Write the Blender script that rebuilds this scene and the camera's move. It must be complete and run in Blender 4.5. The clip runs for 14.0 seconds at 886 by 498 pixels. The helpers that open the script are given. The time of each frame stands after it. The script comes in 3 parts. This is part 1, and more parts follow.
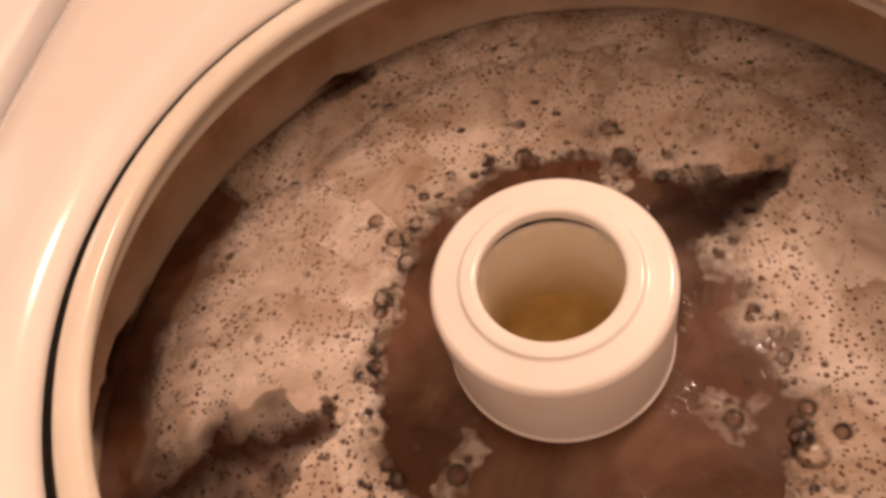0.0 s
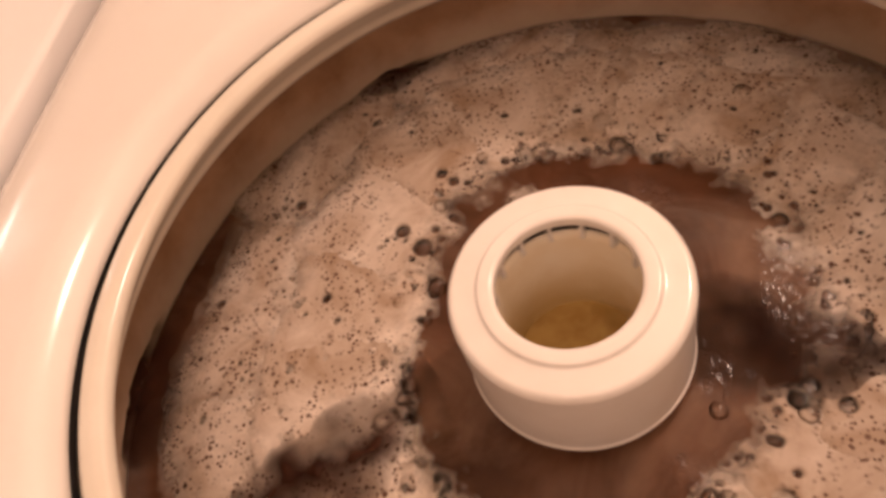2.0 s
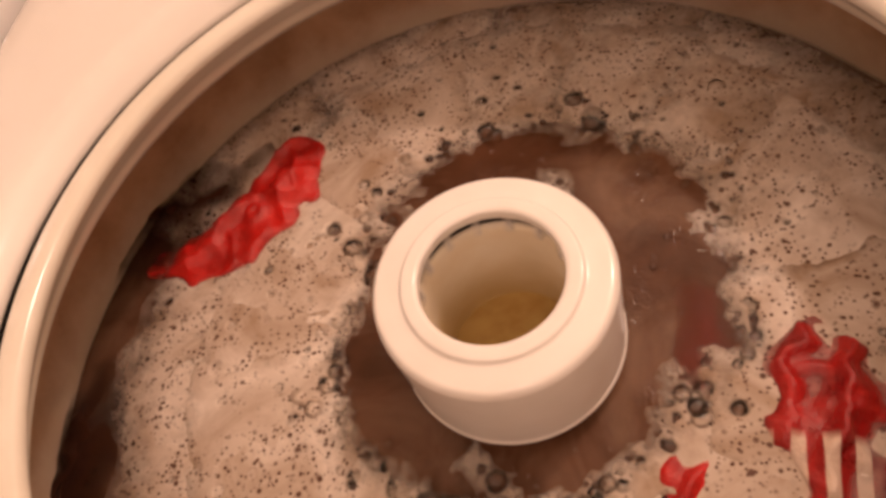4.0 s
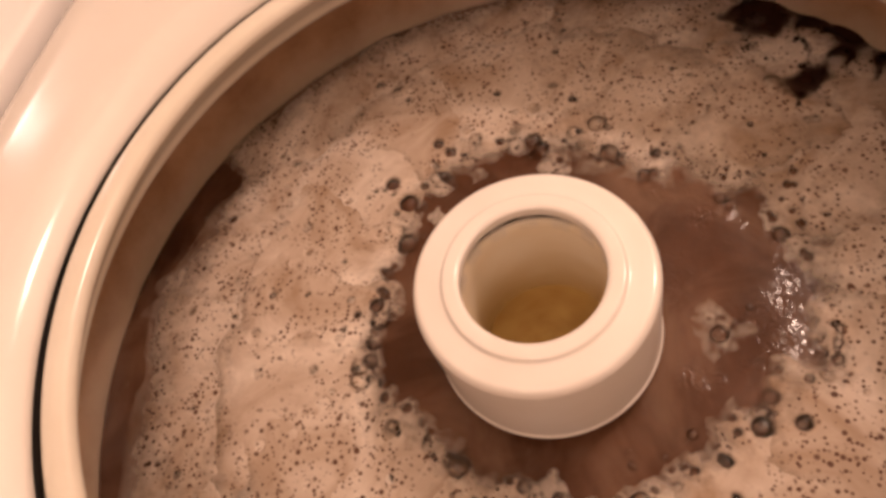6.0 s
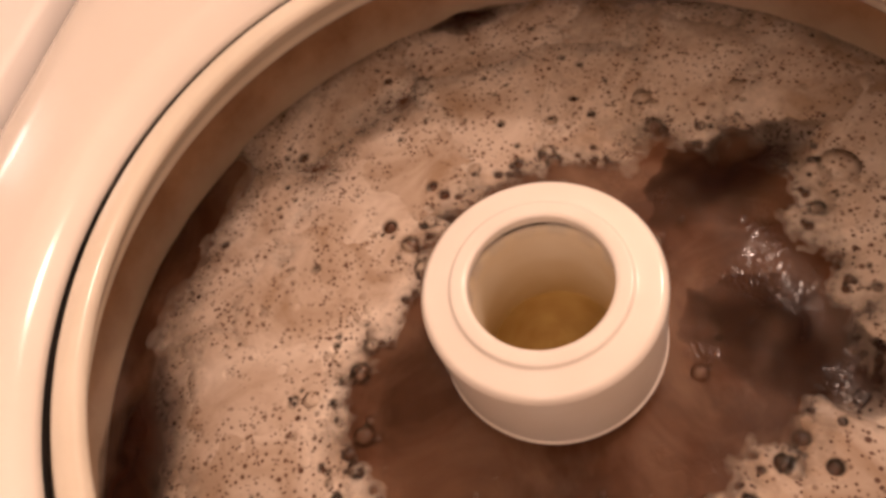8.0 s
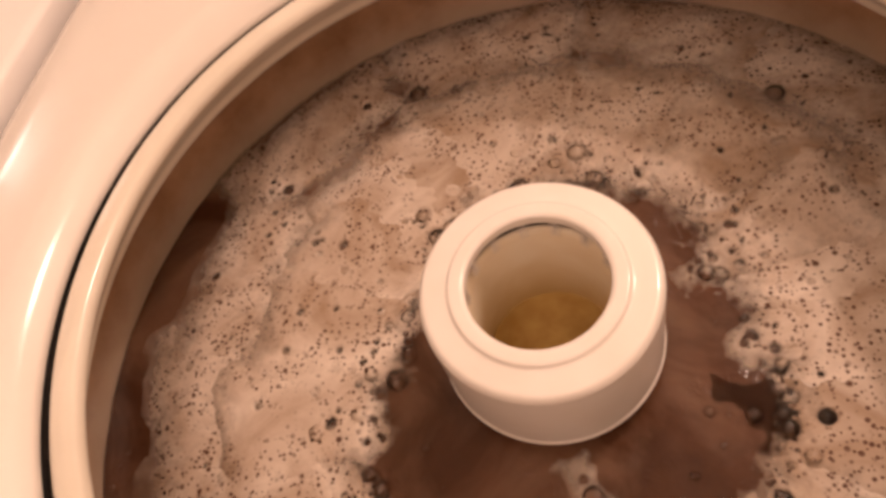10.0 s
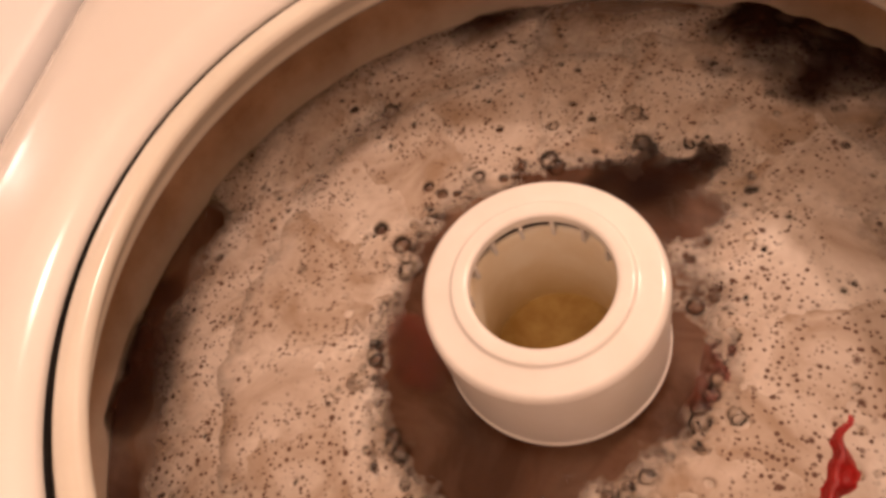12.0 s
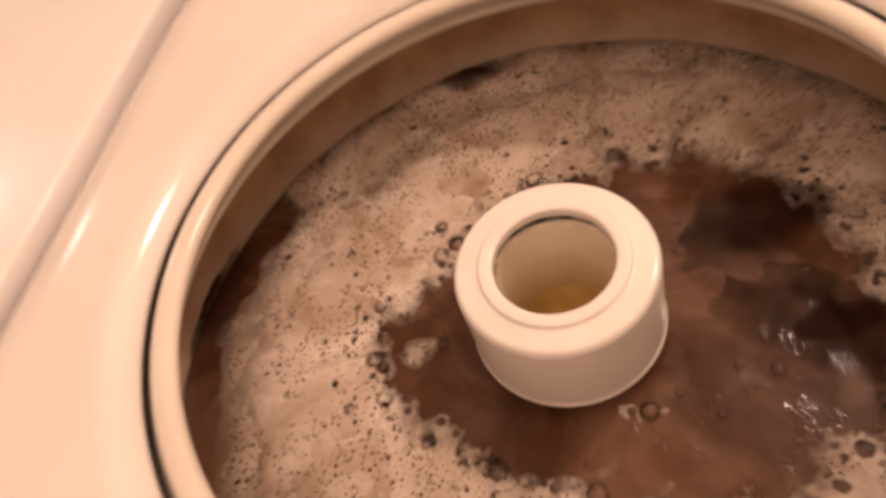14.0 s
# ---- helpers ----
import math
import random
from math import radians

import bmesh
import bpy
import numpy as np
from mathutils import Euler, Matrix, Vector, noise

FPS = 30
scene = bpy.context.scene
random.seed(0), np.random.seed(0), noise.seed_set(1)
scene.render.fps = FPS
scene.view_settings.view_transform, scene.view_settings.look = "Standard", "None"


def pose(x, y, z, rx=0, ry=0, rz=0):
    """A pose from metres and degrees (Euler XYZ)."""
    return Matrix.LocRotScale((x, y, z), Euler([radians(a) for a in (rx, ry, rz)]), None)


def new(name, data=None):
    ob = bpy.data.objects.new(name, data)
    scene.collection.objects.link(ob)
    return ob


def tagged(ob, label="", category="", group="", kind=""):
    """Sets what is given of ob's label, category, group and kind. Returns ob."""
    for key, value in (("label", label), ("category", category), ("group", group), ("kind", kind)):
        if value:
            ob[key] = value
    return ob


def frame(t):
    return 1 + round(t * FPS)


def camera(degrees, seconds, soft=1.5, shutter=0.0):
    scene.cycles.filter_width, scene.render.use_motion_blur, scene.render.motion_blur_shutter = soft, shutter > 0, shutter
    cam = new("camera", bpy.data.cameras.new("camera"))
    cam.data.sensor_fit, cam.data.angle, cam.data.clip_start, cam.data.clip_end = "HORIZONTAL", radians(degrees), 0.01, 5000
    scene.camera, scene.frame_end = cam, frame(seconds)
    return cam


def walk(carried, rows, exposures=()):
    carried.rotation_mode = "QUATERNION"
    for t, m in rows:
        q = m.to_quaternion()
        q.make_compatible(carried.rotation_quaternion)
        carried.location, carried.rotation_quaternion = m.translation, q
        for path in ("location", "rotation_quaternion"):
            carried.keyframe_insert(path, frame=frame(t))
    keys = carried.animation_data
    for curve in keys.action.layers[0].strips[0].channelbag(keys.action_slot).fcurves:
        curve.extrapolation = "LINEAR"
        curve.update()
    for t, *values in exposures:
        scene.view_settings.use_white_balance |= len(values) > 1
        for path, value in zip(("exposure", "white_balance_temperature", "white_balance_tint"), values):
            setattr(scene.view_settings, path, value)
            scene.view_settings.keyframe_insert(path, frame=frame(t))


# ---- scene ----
cam = camera(63.72, 14.0, soft=3.4, shutter=0.7)
TOP = 0.95  # height of the agitator cap's top face above the floor


def eye_pose(x, y, z, tilt, turn, roll):
    """A pose of the camera over the tub: tilt up from straight down, turn about the upright, roll; z from the cap's top."""
    return pose(x, y, z + TOP) @ pose(0, 0, 0, 0, 0, turn) @ pose(0, 0, 0, tilt) @ pose(0, 0, 0, 0, 0, roll)


walk(cam, [
    (0, eye_pose(-0.0262, -0.1639, 0.2869, 34.11, 5.38, -21.73)),
    (0.5, eye_pose(-0.0229, -0.1681, 0.2856, 34.80, 4.82, -22.95)),
    (1, eye_pose(-0.0293, -0.1681, 0.2868, 36.32, 6.15, -24.62)),
    (1.5, eye_pose(-0.0293, -0.1672, 0.2905, 35.84, 6.92, -23.94)),
    (2, eye_pose(-0.0268, -0.1667, 0.2867, 35.86, 6.53, -24.71)),
    (2.5, eye_pose(-0.0240, -0.1686, 0.2874, 35.51, 6.36, -23.85)),
    (3, eye_pose(-0.0209, -0.1675, 0.2875, 34.43, 6.53, -23.83)),
    (3.5, eye_pose(-0.0042, -0.1692, 0.2845, 34.28, 5.73, -23.77)),
    (4, eye_pose(0.0047, -0.1657, 0.2788, 33.99, 6.56, -24.96)),
    (4.2, eye_pose(0.0017, -0.1646, 0.2842, 33.57, 7.91, -24.94)),
    (6.5, eye_pose(0.0125, -0.1523, 0.2911, 32.19, 16.33, -26.50)),
    (7, eye_pose(0.0047, -0.1545, 0.2924, 32.69, 14.75, -26.13)),
    (7.5, eye_pose(-0.0000, -0.1574, 0.2903, 33.13, 12.65, -25.50)),
    (8, eye_pose(-0.0002, -0.1530, 0.2938, 32.36, 12.80, -25.31)),
    (10.5, eye_pose(0.0014, -0.1564, 0.2929, 32.97, 12.70, -25.44)),
    (11, eye_pose(0.0011, -0.1562, 0.2914, 33.10, 12.84, -25.80)),
    (11.5, eye_pose(0.0003, -0.1567, 0.2912, 33.17, 12.49, -25.99)),
    (12, eye_pose(-0.0010, -0.1583, 0.2899, 33.52, 12.23, -25.75)),
    (12.5, eye_pose(-0.0008, -0.1567, 0.2877, 33.56, 11.85, -26.78)),
    (13, eye_pose(-0.0022, -0.1575, 0.2904, 33.30, 11.13, -25.75)),
    (13.5, eye_pose(-0.0117, -0.1584, 0.2937, 33.53, 11.52, -25.16)),
    (14, eye_pose(-0.0140, -0.2252, 0.3263, 38.33, 9.86, -25.18)),
])

# ---- light ----
world = bpy.data.worlds.new("room_air")
scene.world = world
world.use_nodes = True
world.node_tree.nodes["Background"].inputs[0].default_value = (1.0, 0.72, 0.5, 1)
world.node_tree.nodes["Background"].inputs[1].default_value = 0.25
scene.view_settings.exposure = 0.0

# a bare globe lamp under the laundry room's ceiling, beyond the tub
globe = bpy.data.lights.new("room_lamp", "POINT")
globe.energy, globe.color, globe.shadow_soft_size = 29.0, (1.0, 0.692, 0.555), 0.05
new("room_lamp", globe).matrix_basis = pose(0.74, 0.46, TOP + 1.15)
# and a large frosted one on the near side of the room
second = bpy.data.lights.new("room_lamp", "POINT")
second.energy, second.color, second.shadow_soft_size = 11.5, (1.0, 0.692, 0.555), 0.26
new("room_lamp", second).matrix_basis = pose(-0.16, -0.60, TOP + 1.15)

# ---- materials ----


def node(tree, kind, **values):
    n = tree.nodes.new(kind)
    for key, value in values.items():
        n.inputs[key].default_value = value
    return n


def surface(name, base, other=None, rough=0.4, scale=20, bump=0.0, bump_scale=200, coat=0.0, metal=0.0, spec=0.5):
    """A plain painted or moulded surface: two tones mixed by noise, uneven gloss and fine relief."""
    m = bpy.data.materials.new(name)
    m.use_nodes = True
    t = m.node_tree
    b = t.nodes["Principled BSDF"]
    b.inputs["Metallic"].default_value = metal
    b.inputs["Coat Weight"].default_value = coat
    b.inputs["Specular IOR Level"].default_value = spec
    where = t.nodes.new("ShaderNodeTexCoord")
    n1 = node(t, "ShaderNodeTexNoise", Scale=scale, Detail=6, Roughness=0.6)
    t.links.new(where.outputs["Object"], n1.inputs["Vector"])
    ramp = t.nodes.new("ShaderNodeValToRGB")
    ramp.color_ramp.elements[0].color = (*(other or [c * 0.86 for c in base]), 1)
    ramp.color_ramp.elements[1].color = (*base, 1)
    ramp.color_ramp.elements[0].position, ramp.color_ramp.elements[1].position = 0.35, 0.62
    t.links.new(n1.outputs["Fac"], ramp.inputs["Fac"])
    t.links.new(ramp.outputs["Color"], b.inputs["Base Color"])
    gloss = node(t, "ShaderNodeMapRange", **{"To Min": rough * 0.8, "To Max": rough * 1.25})
    t.links.new(n1.outputs["Fac"], gloss.inputs["Value"])
    t.links.new(gloss.outputs["Result"], b.inputs["Roughness"])
    if bump:
        n2 = node(t, "ShaderNodeTexNoise", Scale=bump_scale, Detail=3)
        t.links.new(where.outputs["Object"], n2.inputs["Vector"])
        h = node(t, "ShaderNodeBump", Strength=bump, Distance=0.002)
        t.links.new(n2.outputs["Fac"], h.inputs["Height"])
        t.links.new(h.outputs["Normal"], b.inputs["Normal"])
    return m


ENAMEL = surface("cream_enamel", (0.785, 0.745, 0.71), (0.755, 0.71, 0.67), rough=0.14, scale=9)
DRYER_ENAMEL = surface("bright_enamel", (0.84, 0.82, 0.82), (0.81, 0.79, 0.785), rough=0.14, scale=9)
PLASTIC = surface("cream_plastic", (0.74, 0.69, 0.61), (0.69, 0.63, 0.54), rough=0.16, scale=14, bump=0.03, bump_scale=120)
CAP_PLASTIC = surface("ivory_plastic", (0.82, 0.78, 0.745), (0.785, 0.735, 0.69), rough=0.15, scale=30, bump=0.04, bump_scale=160)
CUP_PLASTIC = surface("stained_plastic", (0.92, 0.84, 0.70), (0.86, 0.75, 0.58), rough=0.4, scale=35)
BASKET = surface("basket_enamel", (0.45, 0.285, 0.18), (0.27, 0.145, 0.08), rough=0.3, scale=16)


def scummed(material, low, high, colour):
    """A ragged film of residue left on a wall about its waterline."""
    t = material.node_tree
    where = t.nodes["Texture Coordinate"]
    split = t.nodes.new("ShaderNodeSeparateXYZ")
    t.links.new(where.outputs["Object"], split.inputs[0])
    torn = node(t, "ShaderNodeTexNoise", Scale=22, Detail=6, Roughness=0.65)
    t.links.new(where.outputs["Object"], torn.inputs["Vector"])
    rise = t.nodes.new("ShaderNodeMath")
    rise.operation = "MULTIPLY_ADD"
    rise.inputs[1].default_value = -0.045
    t.links.new(torn.outputs["Fac"], rise.inputs[0])
    t.links.new(split.outputs["Z"], rise.inputs[2])
    much = node(t, "ShaderNodeMapRange", **{"From Min": high - 0.0225, "From Max": low - 0.0225, "To Max": 0.85})
    t.links.new(rise.outputs[0], much.inputs["Value"])
    film = t.nodes.new("ShaderNodeMixRGB")
    film.inputs["Color2"].default_value = (*colour, 1)
    t.links.new(much.outputs["Result"], film.inputs["Fac"])
    t.links.new(t.nodes["Color Ramp"].outputs["Color"], film.inputs["Color1"])
    t.links.new(film.outputs["Color"], t.nodes["Principled BSDF"].inputs["Base Color"])


scummed(BASKET, -0.076, -0.045, (0.50, 0.40, 0.31))
scummed(CUP_PLASTIC, -0.088, -0.048, (0.60, 0.43, 0.17))
# near-black: feet in their own colour, tub gap and rim slot as painted shade
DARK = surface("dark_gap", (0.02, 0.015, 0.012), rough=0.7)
WALL_PAINT = surface("wall_paint", (0.80, 0.74, 0.66), rough=0.8, scale=3, bump=0.1)
TILE_FLOOR = surface("floor_vinyl", (0.35, 0.28, 0.22), rough=0.5, scale=6)


def water_material():
    """Murky wash water: cloudy brown, glossy, calm in places and rippled in others."""
    m = surface("murky_water", (0.100, 0.041, 0.0205), (0.042, 0.0155, 0.0070), rough=0.12, scale=9, spec=0.22)
    t = m.node_tree
    b = t.nodes["Principled BSDF"]
    where = t.nodes.new("ShaderNodeTexCoord")
    ripple = node(t, "ShaderNodeTexNoise", Scale=140, Detail=2, Roughness=0.5, Distortion=1.6)
    calm = node(t, "ShaderNodeTexNoise", Scale=24, Detail=2)
    for n in (ripple, calm):
        t.links.new(where.outputs["Object"], n.inputs["Vector"])
    gate = node(t, "ShaderNodeMapRange", **{"From Min": 0.50, "From Max": 0.66, "To Min": 0.06, "To Max": 0.62})
    t.links.new(calm.outputs["Fac"], gate.inputs["Value"])
    h = node(t, "ShaderNodeBump", Distance=0.0015)
    t.links.new(gate.outputs["Result"], h.inputs["Strength"])
    t.links.new(ripple.outputs["Fac"], h.inputs["Height"])
    t.links.new(h.outputs["Normal"], b.inputs["Normal"])
    # milky clouds of drowned suds
    cloud = node(t, "ShaderNodeTexNoise", Scale=14, Detail=4, Roughness=0.55, Distortion=1.0)
    t.links.new(where.outputs["Object"], cloud.inputs["Vector"])
    much = node(t, "ShaderNodeMapRange", **{"From Min": 0.42, "From Max": 0.80, "To Max": 0.46})
    t.links.new(cloud.outputs["Fac"], much.inputs["Value"])
    milk = t.nodes.new("ShaderNodeMixRGB")
    milk.inputs["Color2"].default_value = (0.33, 0.205, 0.135, 1)
    t.links.new(much.outputs["Result"], milk.inputs["Fac"])
    t.links.new(t.nodes["Color Ramp"].outputs["Color"], milk.inputs["Color1"])
    t.links.new(milk.outputs["Color"], b.inputs["Base Color"])
    return m


WATER = water_material()


def suds_material():
    """Soap suds: dense and pale where thick, brown and see-through where thin, with small burst bubbles."""
    m = bpy.data.materials.new("suds")
    m.use_nodes = True
    t = m.node_tree
    b = t.nodes["Principled BSDF"]
    b.inputs["Roughness"].default_value = 0.5
    b.inputs["Specular IOR Level"].default_value = 0.25
    where = t.nodes.new("ShaderNodeTexCoord")
    info = t.nodes.new("ShaderNodeObjectInfo")
    shift = t.nodes.new("ShaderNodeVectorMath")
    shift.operation = "MULTIPLY_ADD"
    shift.inputs[1].default_value = (1, 1, 1)
    t.links.new(where.outputs["Object"], shift.inputs[0])
    t.links.new(info.outputs["Random"], shift.inputs[2])
    coarse = node(t, "ShaderNodeTexNoise", Scale=17, Detail=6, Roughness=0.6, Distortion=0.9)
    t.links.new(shift.outputs[0], coarse.inputs["Vector"])
    tone = t.nodes.new("ShaderNodeValToRGB")
    tone.color_ramp.elements[0].position, tone.color_ramp.elements[1].position = 0.30, 0.69
    tone.color_ramp.elements[0].color, tone.color_ramp.elements[1].color = (0.33, 0.225, 0.150, 1), (0.72, 0.635, 0.56, 1)
    t.links.new(coarse.outputs["Fac"], tone.inputs["Fac"])
    # burst bubbles of two sizes, in swarms
    dots = None
    for scale, size, cut in ((360, 0.34, 0.43), (190, 0.27, 0.47), (95, 0.17, 0.51)):
        cells = node(t, "ShaderNodeTexVoronoi", Scale=scale, Randomness=1.0)
        t.links.new(shift.outputs[0], cells.inputs["Vector"])
        odd = t.nodes.new("ShaderNodeMath")
        odd.operation = "MULTIPLY_ADD"
        odd.inputs[1].default_value = size * 1.5
        odd.inputs[2].default_value = 0.03
        t.links.new(cells.outputs["Color"], odd.inputs[0])
        reach = t.nodes.new("ShaderNodeMath")
        reach.operation = "SUBTRACT"
        t.links.new(odd.outputs[0], reach.inputs[0])
        t.links.new(cells.outputs["Distance"], reach.inputs[1])
        dot = node(t, "ShaderNodeMapRange", **{"From Min": 0.0, "From Max": 0.14})
        t.links.new(reach.outputs[0], dot.inputs["Value"])
        swarm = node(t, "ShaderNodeTexNoise", Scale=34, Detail=2)
        t.links.new(shift.outputs[0], swarm.inputs["Vector"])
        gate = node(t, "ShaderNodeMapRange", **{"From Min": cut - 0.06, "From Max": cut + 0.06})
        t.links.new(swarm.outputs["Fac"], gate.inputs["Value"])
        both = t.nodes.new("ShaderNodeMath")
        both.operation = "MULTIPLY"
        t.links.new(dot.outputs["Result"], both.inputs[0])
        t.links.new(gate.outputs["Result"], both.inputs[1])
        if dots:
            most = t.nodes.new("ShaderNodeMath")
            most.operation = "MAXIMUM"
            t.links.new(dots.outputs[0], most.inputs[0])
            t.links.new(both.outputs[0], most.inputs[1])
            dots = most
        else:
            dots = both
    mix = t.nodes.new("ShaderNodeMix")
    mix.data_type = "RGBA"
    for socket in mix.inputs:
        if socket.name == "B" and socket.type == "RGBA":
            socket.default_value = (0.105, 0.046, 0.025, 1)
        if socket.name == "A" and socket.type == "RGBA":
            t.links.new(tone.outputs["Color"], socket)
    t.links.new(dots.outputs[0], mix.inputs[0])
    for socket in mix.outputs:
        if socket.type == "RGBA":
            t.links.new(socket, b.inputs["Base Color"])
    # thin suds let the water through
    split = t.nodes.new("ShaderNodeSeparateXYZ")
    t.links.new(where.outputs["Object"], split.inputs[0])
    fine = node(t, "ShaderNodeTexNoise", Scale=170, Detail=4, Roughness=0.7)
    t.links.new(shift.outputs[0], fine.inputs["Vector"])
    lift = t.nodes.new("ShaderNodeMath")
    lift.operation = "MULTIPLY_ADD"
    lift.inputs[1].default_value = 0.0034
    t.links.new(fine.outputs["Fac"], lift.inputs[0])
    t.links.new(split.outputs["Z"], lift.inputs[2])
    veil = node(t, "ShaderNodeMapRange", **{"From Min": 0.0010, "From Max": 0.0052})
    t.links.new(lift.outputs[0], veil.inputs["Value"])
    t.links.new(veil.outputs["Result"], b.inputs["Alpha"])
    sub_bump = t.nodes.new("ShaderNodeMath")
    sub_bump.operation = "MULTIPLY_ADD"
    sub_bump.inputs[1].default_value = -0.8
    t.links.new(dots.outputs[0], sub_bump.inputs[0])
    t.links.new(fine.outputs["Fac"], sub_bump.inputs[2])
    h = node(t, "ShaderNodeBump", Strength=0.18, Distance=0.0012)
    t.links.new(sub_bump.outputs[0], h.inputs["Height"])
    t.links.new(h.outputs["Normal"], b.inputs["Normal"])
    return m


FOAM = suds_material()


def film_material():
    """The skin of a soap bubble: clear, with a glossy Fresnel sheen."""
    m = bpy.data.materials.new("soap_film")
    m.use_nodes = True
    t = m.node_tree
    t.nodes.remove(t.nodes["Principled BSDF"])
    clear = node(t, "ShaderNodeBsdfTransparent", Color=(0.985, 0.975, 0.96, 1))
    gloss = node(t, "ShaderNodeBsdfGlossy", Color=(1, 1, 1, 1), Roughness=0.20)
    sheen = node(t, "ShaderNodeFresnel", IOR=1.40)
    mix = t.nodes.new("ShaderNodeMixShader")
    t.links.new(sheen.outputs[0], mix.inputs[0])
    t.links.new(clear.outputs[0], mix.inputs[1])
    t.links.new(gloss.outputs[0], mix.inputs[2])
    t.links.new(mix.outputs[0], t.nodes["Material Output"].inputs["Surface"])
    return m


FILM = film_material()

RED_STRIPE = surface("striped_cloth", (0.40, 0.010, 0.008), (0.17, 0.004, 0.004), rough=0.28, scale=40, bump=0.5, bump_scale=500)
_tree = RED_STRIPE.node_tree
_wave = node(_tree, "ShaderNodeTexWave", Scale=24, Distortion=0.6, Detail=1)
_wave.bands_direction = "Y"
_band = node(_tree, "ShaderNodeMapRange", **{"From Min": 0.45, "From Max": 0.60})
_end = _tree.nodes.new("ShaderNodeSeparateXYZ")
_hem = node(_tree, "ShaderNodeMapRange", **{"From Min": -0.008, "From Max": -0.013})
_both = _tree.nodes.new("ShaderNodeMath")
_both.operation = "MULTIPLY"
_pair = _tree.nodes.new("ShaderNodeMixRGB")
_pair.inputs["Color2"].default_value = (0.62, 0.46, 0.36, 1)
_tree.links.new(_tree.nodes["Texture Coordinate"].outputs["Object"], _wave.inputs["Vector"])
_tree.links.new(_wave.outputs["Fac"], _band.inputs["Value"])
_tree.links.new(_tree.nodes["Texture Coordinate"].outputs["Object"], _end.inputs[0])
_tree.links.new(_end.outputs["X"], _hem.inputs["Value"])
_tree.links.new(_band.outputs["Result"], _both.inputs[0])
_tree.links.new(_hem.outputs["Result"], _both.inputs[1])
_tree.links.new(_both.outputs[0], _pair.inputs["Fac"])
_tree.links.new(_tree.nodes["Color Ramp"].outputs["Color"], _pair.inputs["Color1"])
_tree.links.new(_pair.outputs["Color"], _tree.nodes["Principled BSDF"].inputs["Base Color"])
PALE = surface("pale_cloth", (0.62, 0.50, 0.42), (0.50, 0.38, 0.31), rough=0.5, scale=30, bump=0.3, bump_scale=500)
SUNK_RED = surface("murky_red_cloth", (0.21, 0.035, 0.022), (0.13, 0.028, 0.017), spec=0.2, rough=0.5, scale=30, bump=0.3, bump_scale=60)
BROWN = surface("brown_cloth", (0.045, 0.017, 0.009), (0.020, 0.007, 0.004), spec=0.07, rough=0.5, scale=30, bump=0.4, bump_scale=300)
INK = surface("ink", (0.05, 0.04, 0.05), rough=0.6)
RED = surface("red_cloth", (0.56, 0.014, 0.010), (0.30, 0.007, 0.005), rough=0.3, scale=40, bump=0.5, bump_scale=500)
BLACK = surface("dark_cloth", (0.030, 0.0115, 0.0065), (0.015, 0.0055, 0.003), spec=0.06, rough=0.75, scale=40, bump=0.5, bump_scale=500)


def drowned(material, low, high):
    """Let the murky water hide the parts of a cloth that lie deep."""
    t = material.node_tree
    split = t.nodes.new("ShaderNodeSeparateXYZ")
    t.links.new(t.nodes["Texture Coordinate"].outputs["Object"], split.inputs[0])
    deep = node(t, "ShaderNodeMapRange", **{"From Min": low, "From Max": high})
    t.links.new(split.outputs["Z"], deep.inputs["Value"])
    t.links.new(deep.outputs["Result"], t.nodes["Principled BSDF"].inputs["Alpha"])


drowned(BROWN, -0.0010, 0.0050)
drowned(SUNK_RED, -0.0005, 0.0045)
drowned(BLACK, -0.0005, 0.0060)
SUNK_BLACK = surface("murky_dark_cloth", (0.026, 0.010, 0.0055), (0.014, 0.005, 0.003), spec=0.06, rough=0.7, scale=40, bump=0.3, bump_scale=200)
drowned(SUNK_BLACK, -0.0004, 0.0060)
drowned(RED, -0.0010, 0.0025)
drowned(RED_STRIPE, 0.0015, 0.0055)

# ---- shapes ----
CX, CY = -0.0048, 0.0  # the basket's axis; the agitator stands a little off it
WATER_Z = TOP - 0.0775


def mesh_from(name, bm, material, smooth=True):
    bmesh.ops.recalc_face_normals(bm, faces=bm.faces)
    me = bpy.data.meshes.new(name)
    bm.to_mesh(me)
    bm.free()
    for mat in (material if isinstance(material, (list, tuple)) else [material]):
        me.materials.append(mat)
    if smooth:
        for f in me.polygons:
            f.use_smooth = True
    return me


def part(name, bm, material, parent, label="", smooth=True):
    ob = new(name, mesh_from(name, bm, material, smooth))
    ob.parent = parent
    if label:
        tagged(ob, label)
    return ob


def lathe(profile, steps=128, close=False, bm=None):
    """A body of revolution from (radius, height) pairs."""
    bm = bm or bmesh.new()
    rings = []
    for r, z in profile:
        rings.append([bm.verts.new((r * math.cos(2 * math.pi * i / steps), r * math.sin(2 * math.pi * i / steps), z)) for i in range(steps)])
    pairs = list(zip(rings, rings[1:])) + ([(rings[-1], rings[0])] if close else [])
    for a, b in pairs:
        for i in range(steps):
            j = (i + 1) % steps
            bm.faces.new((a[i], a[j], b[j], b[i]))
    return bm


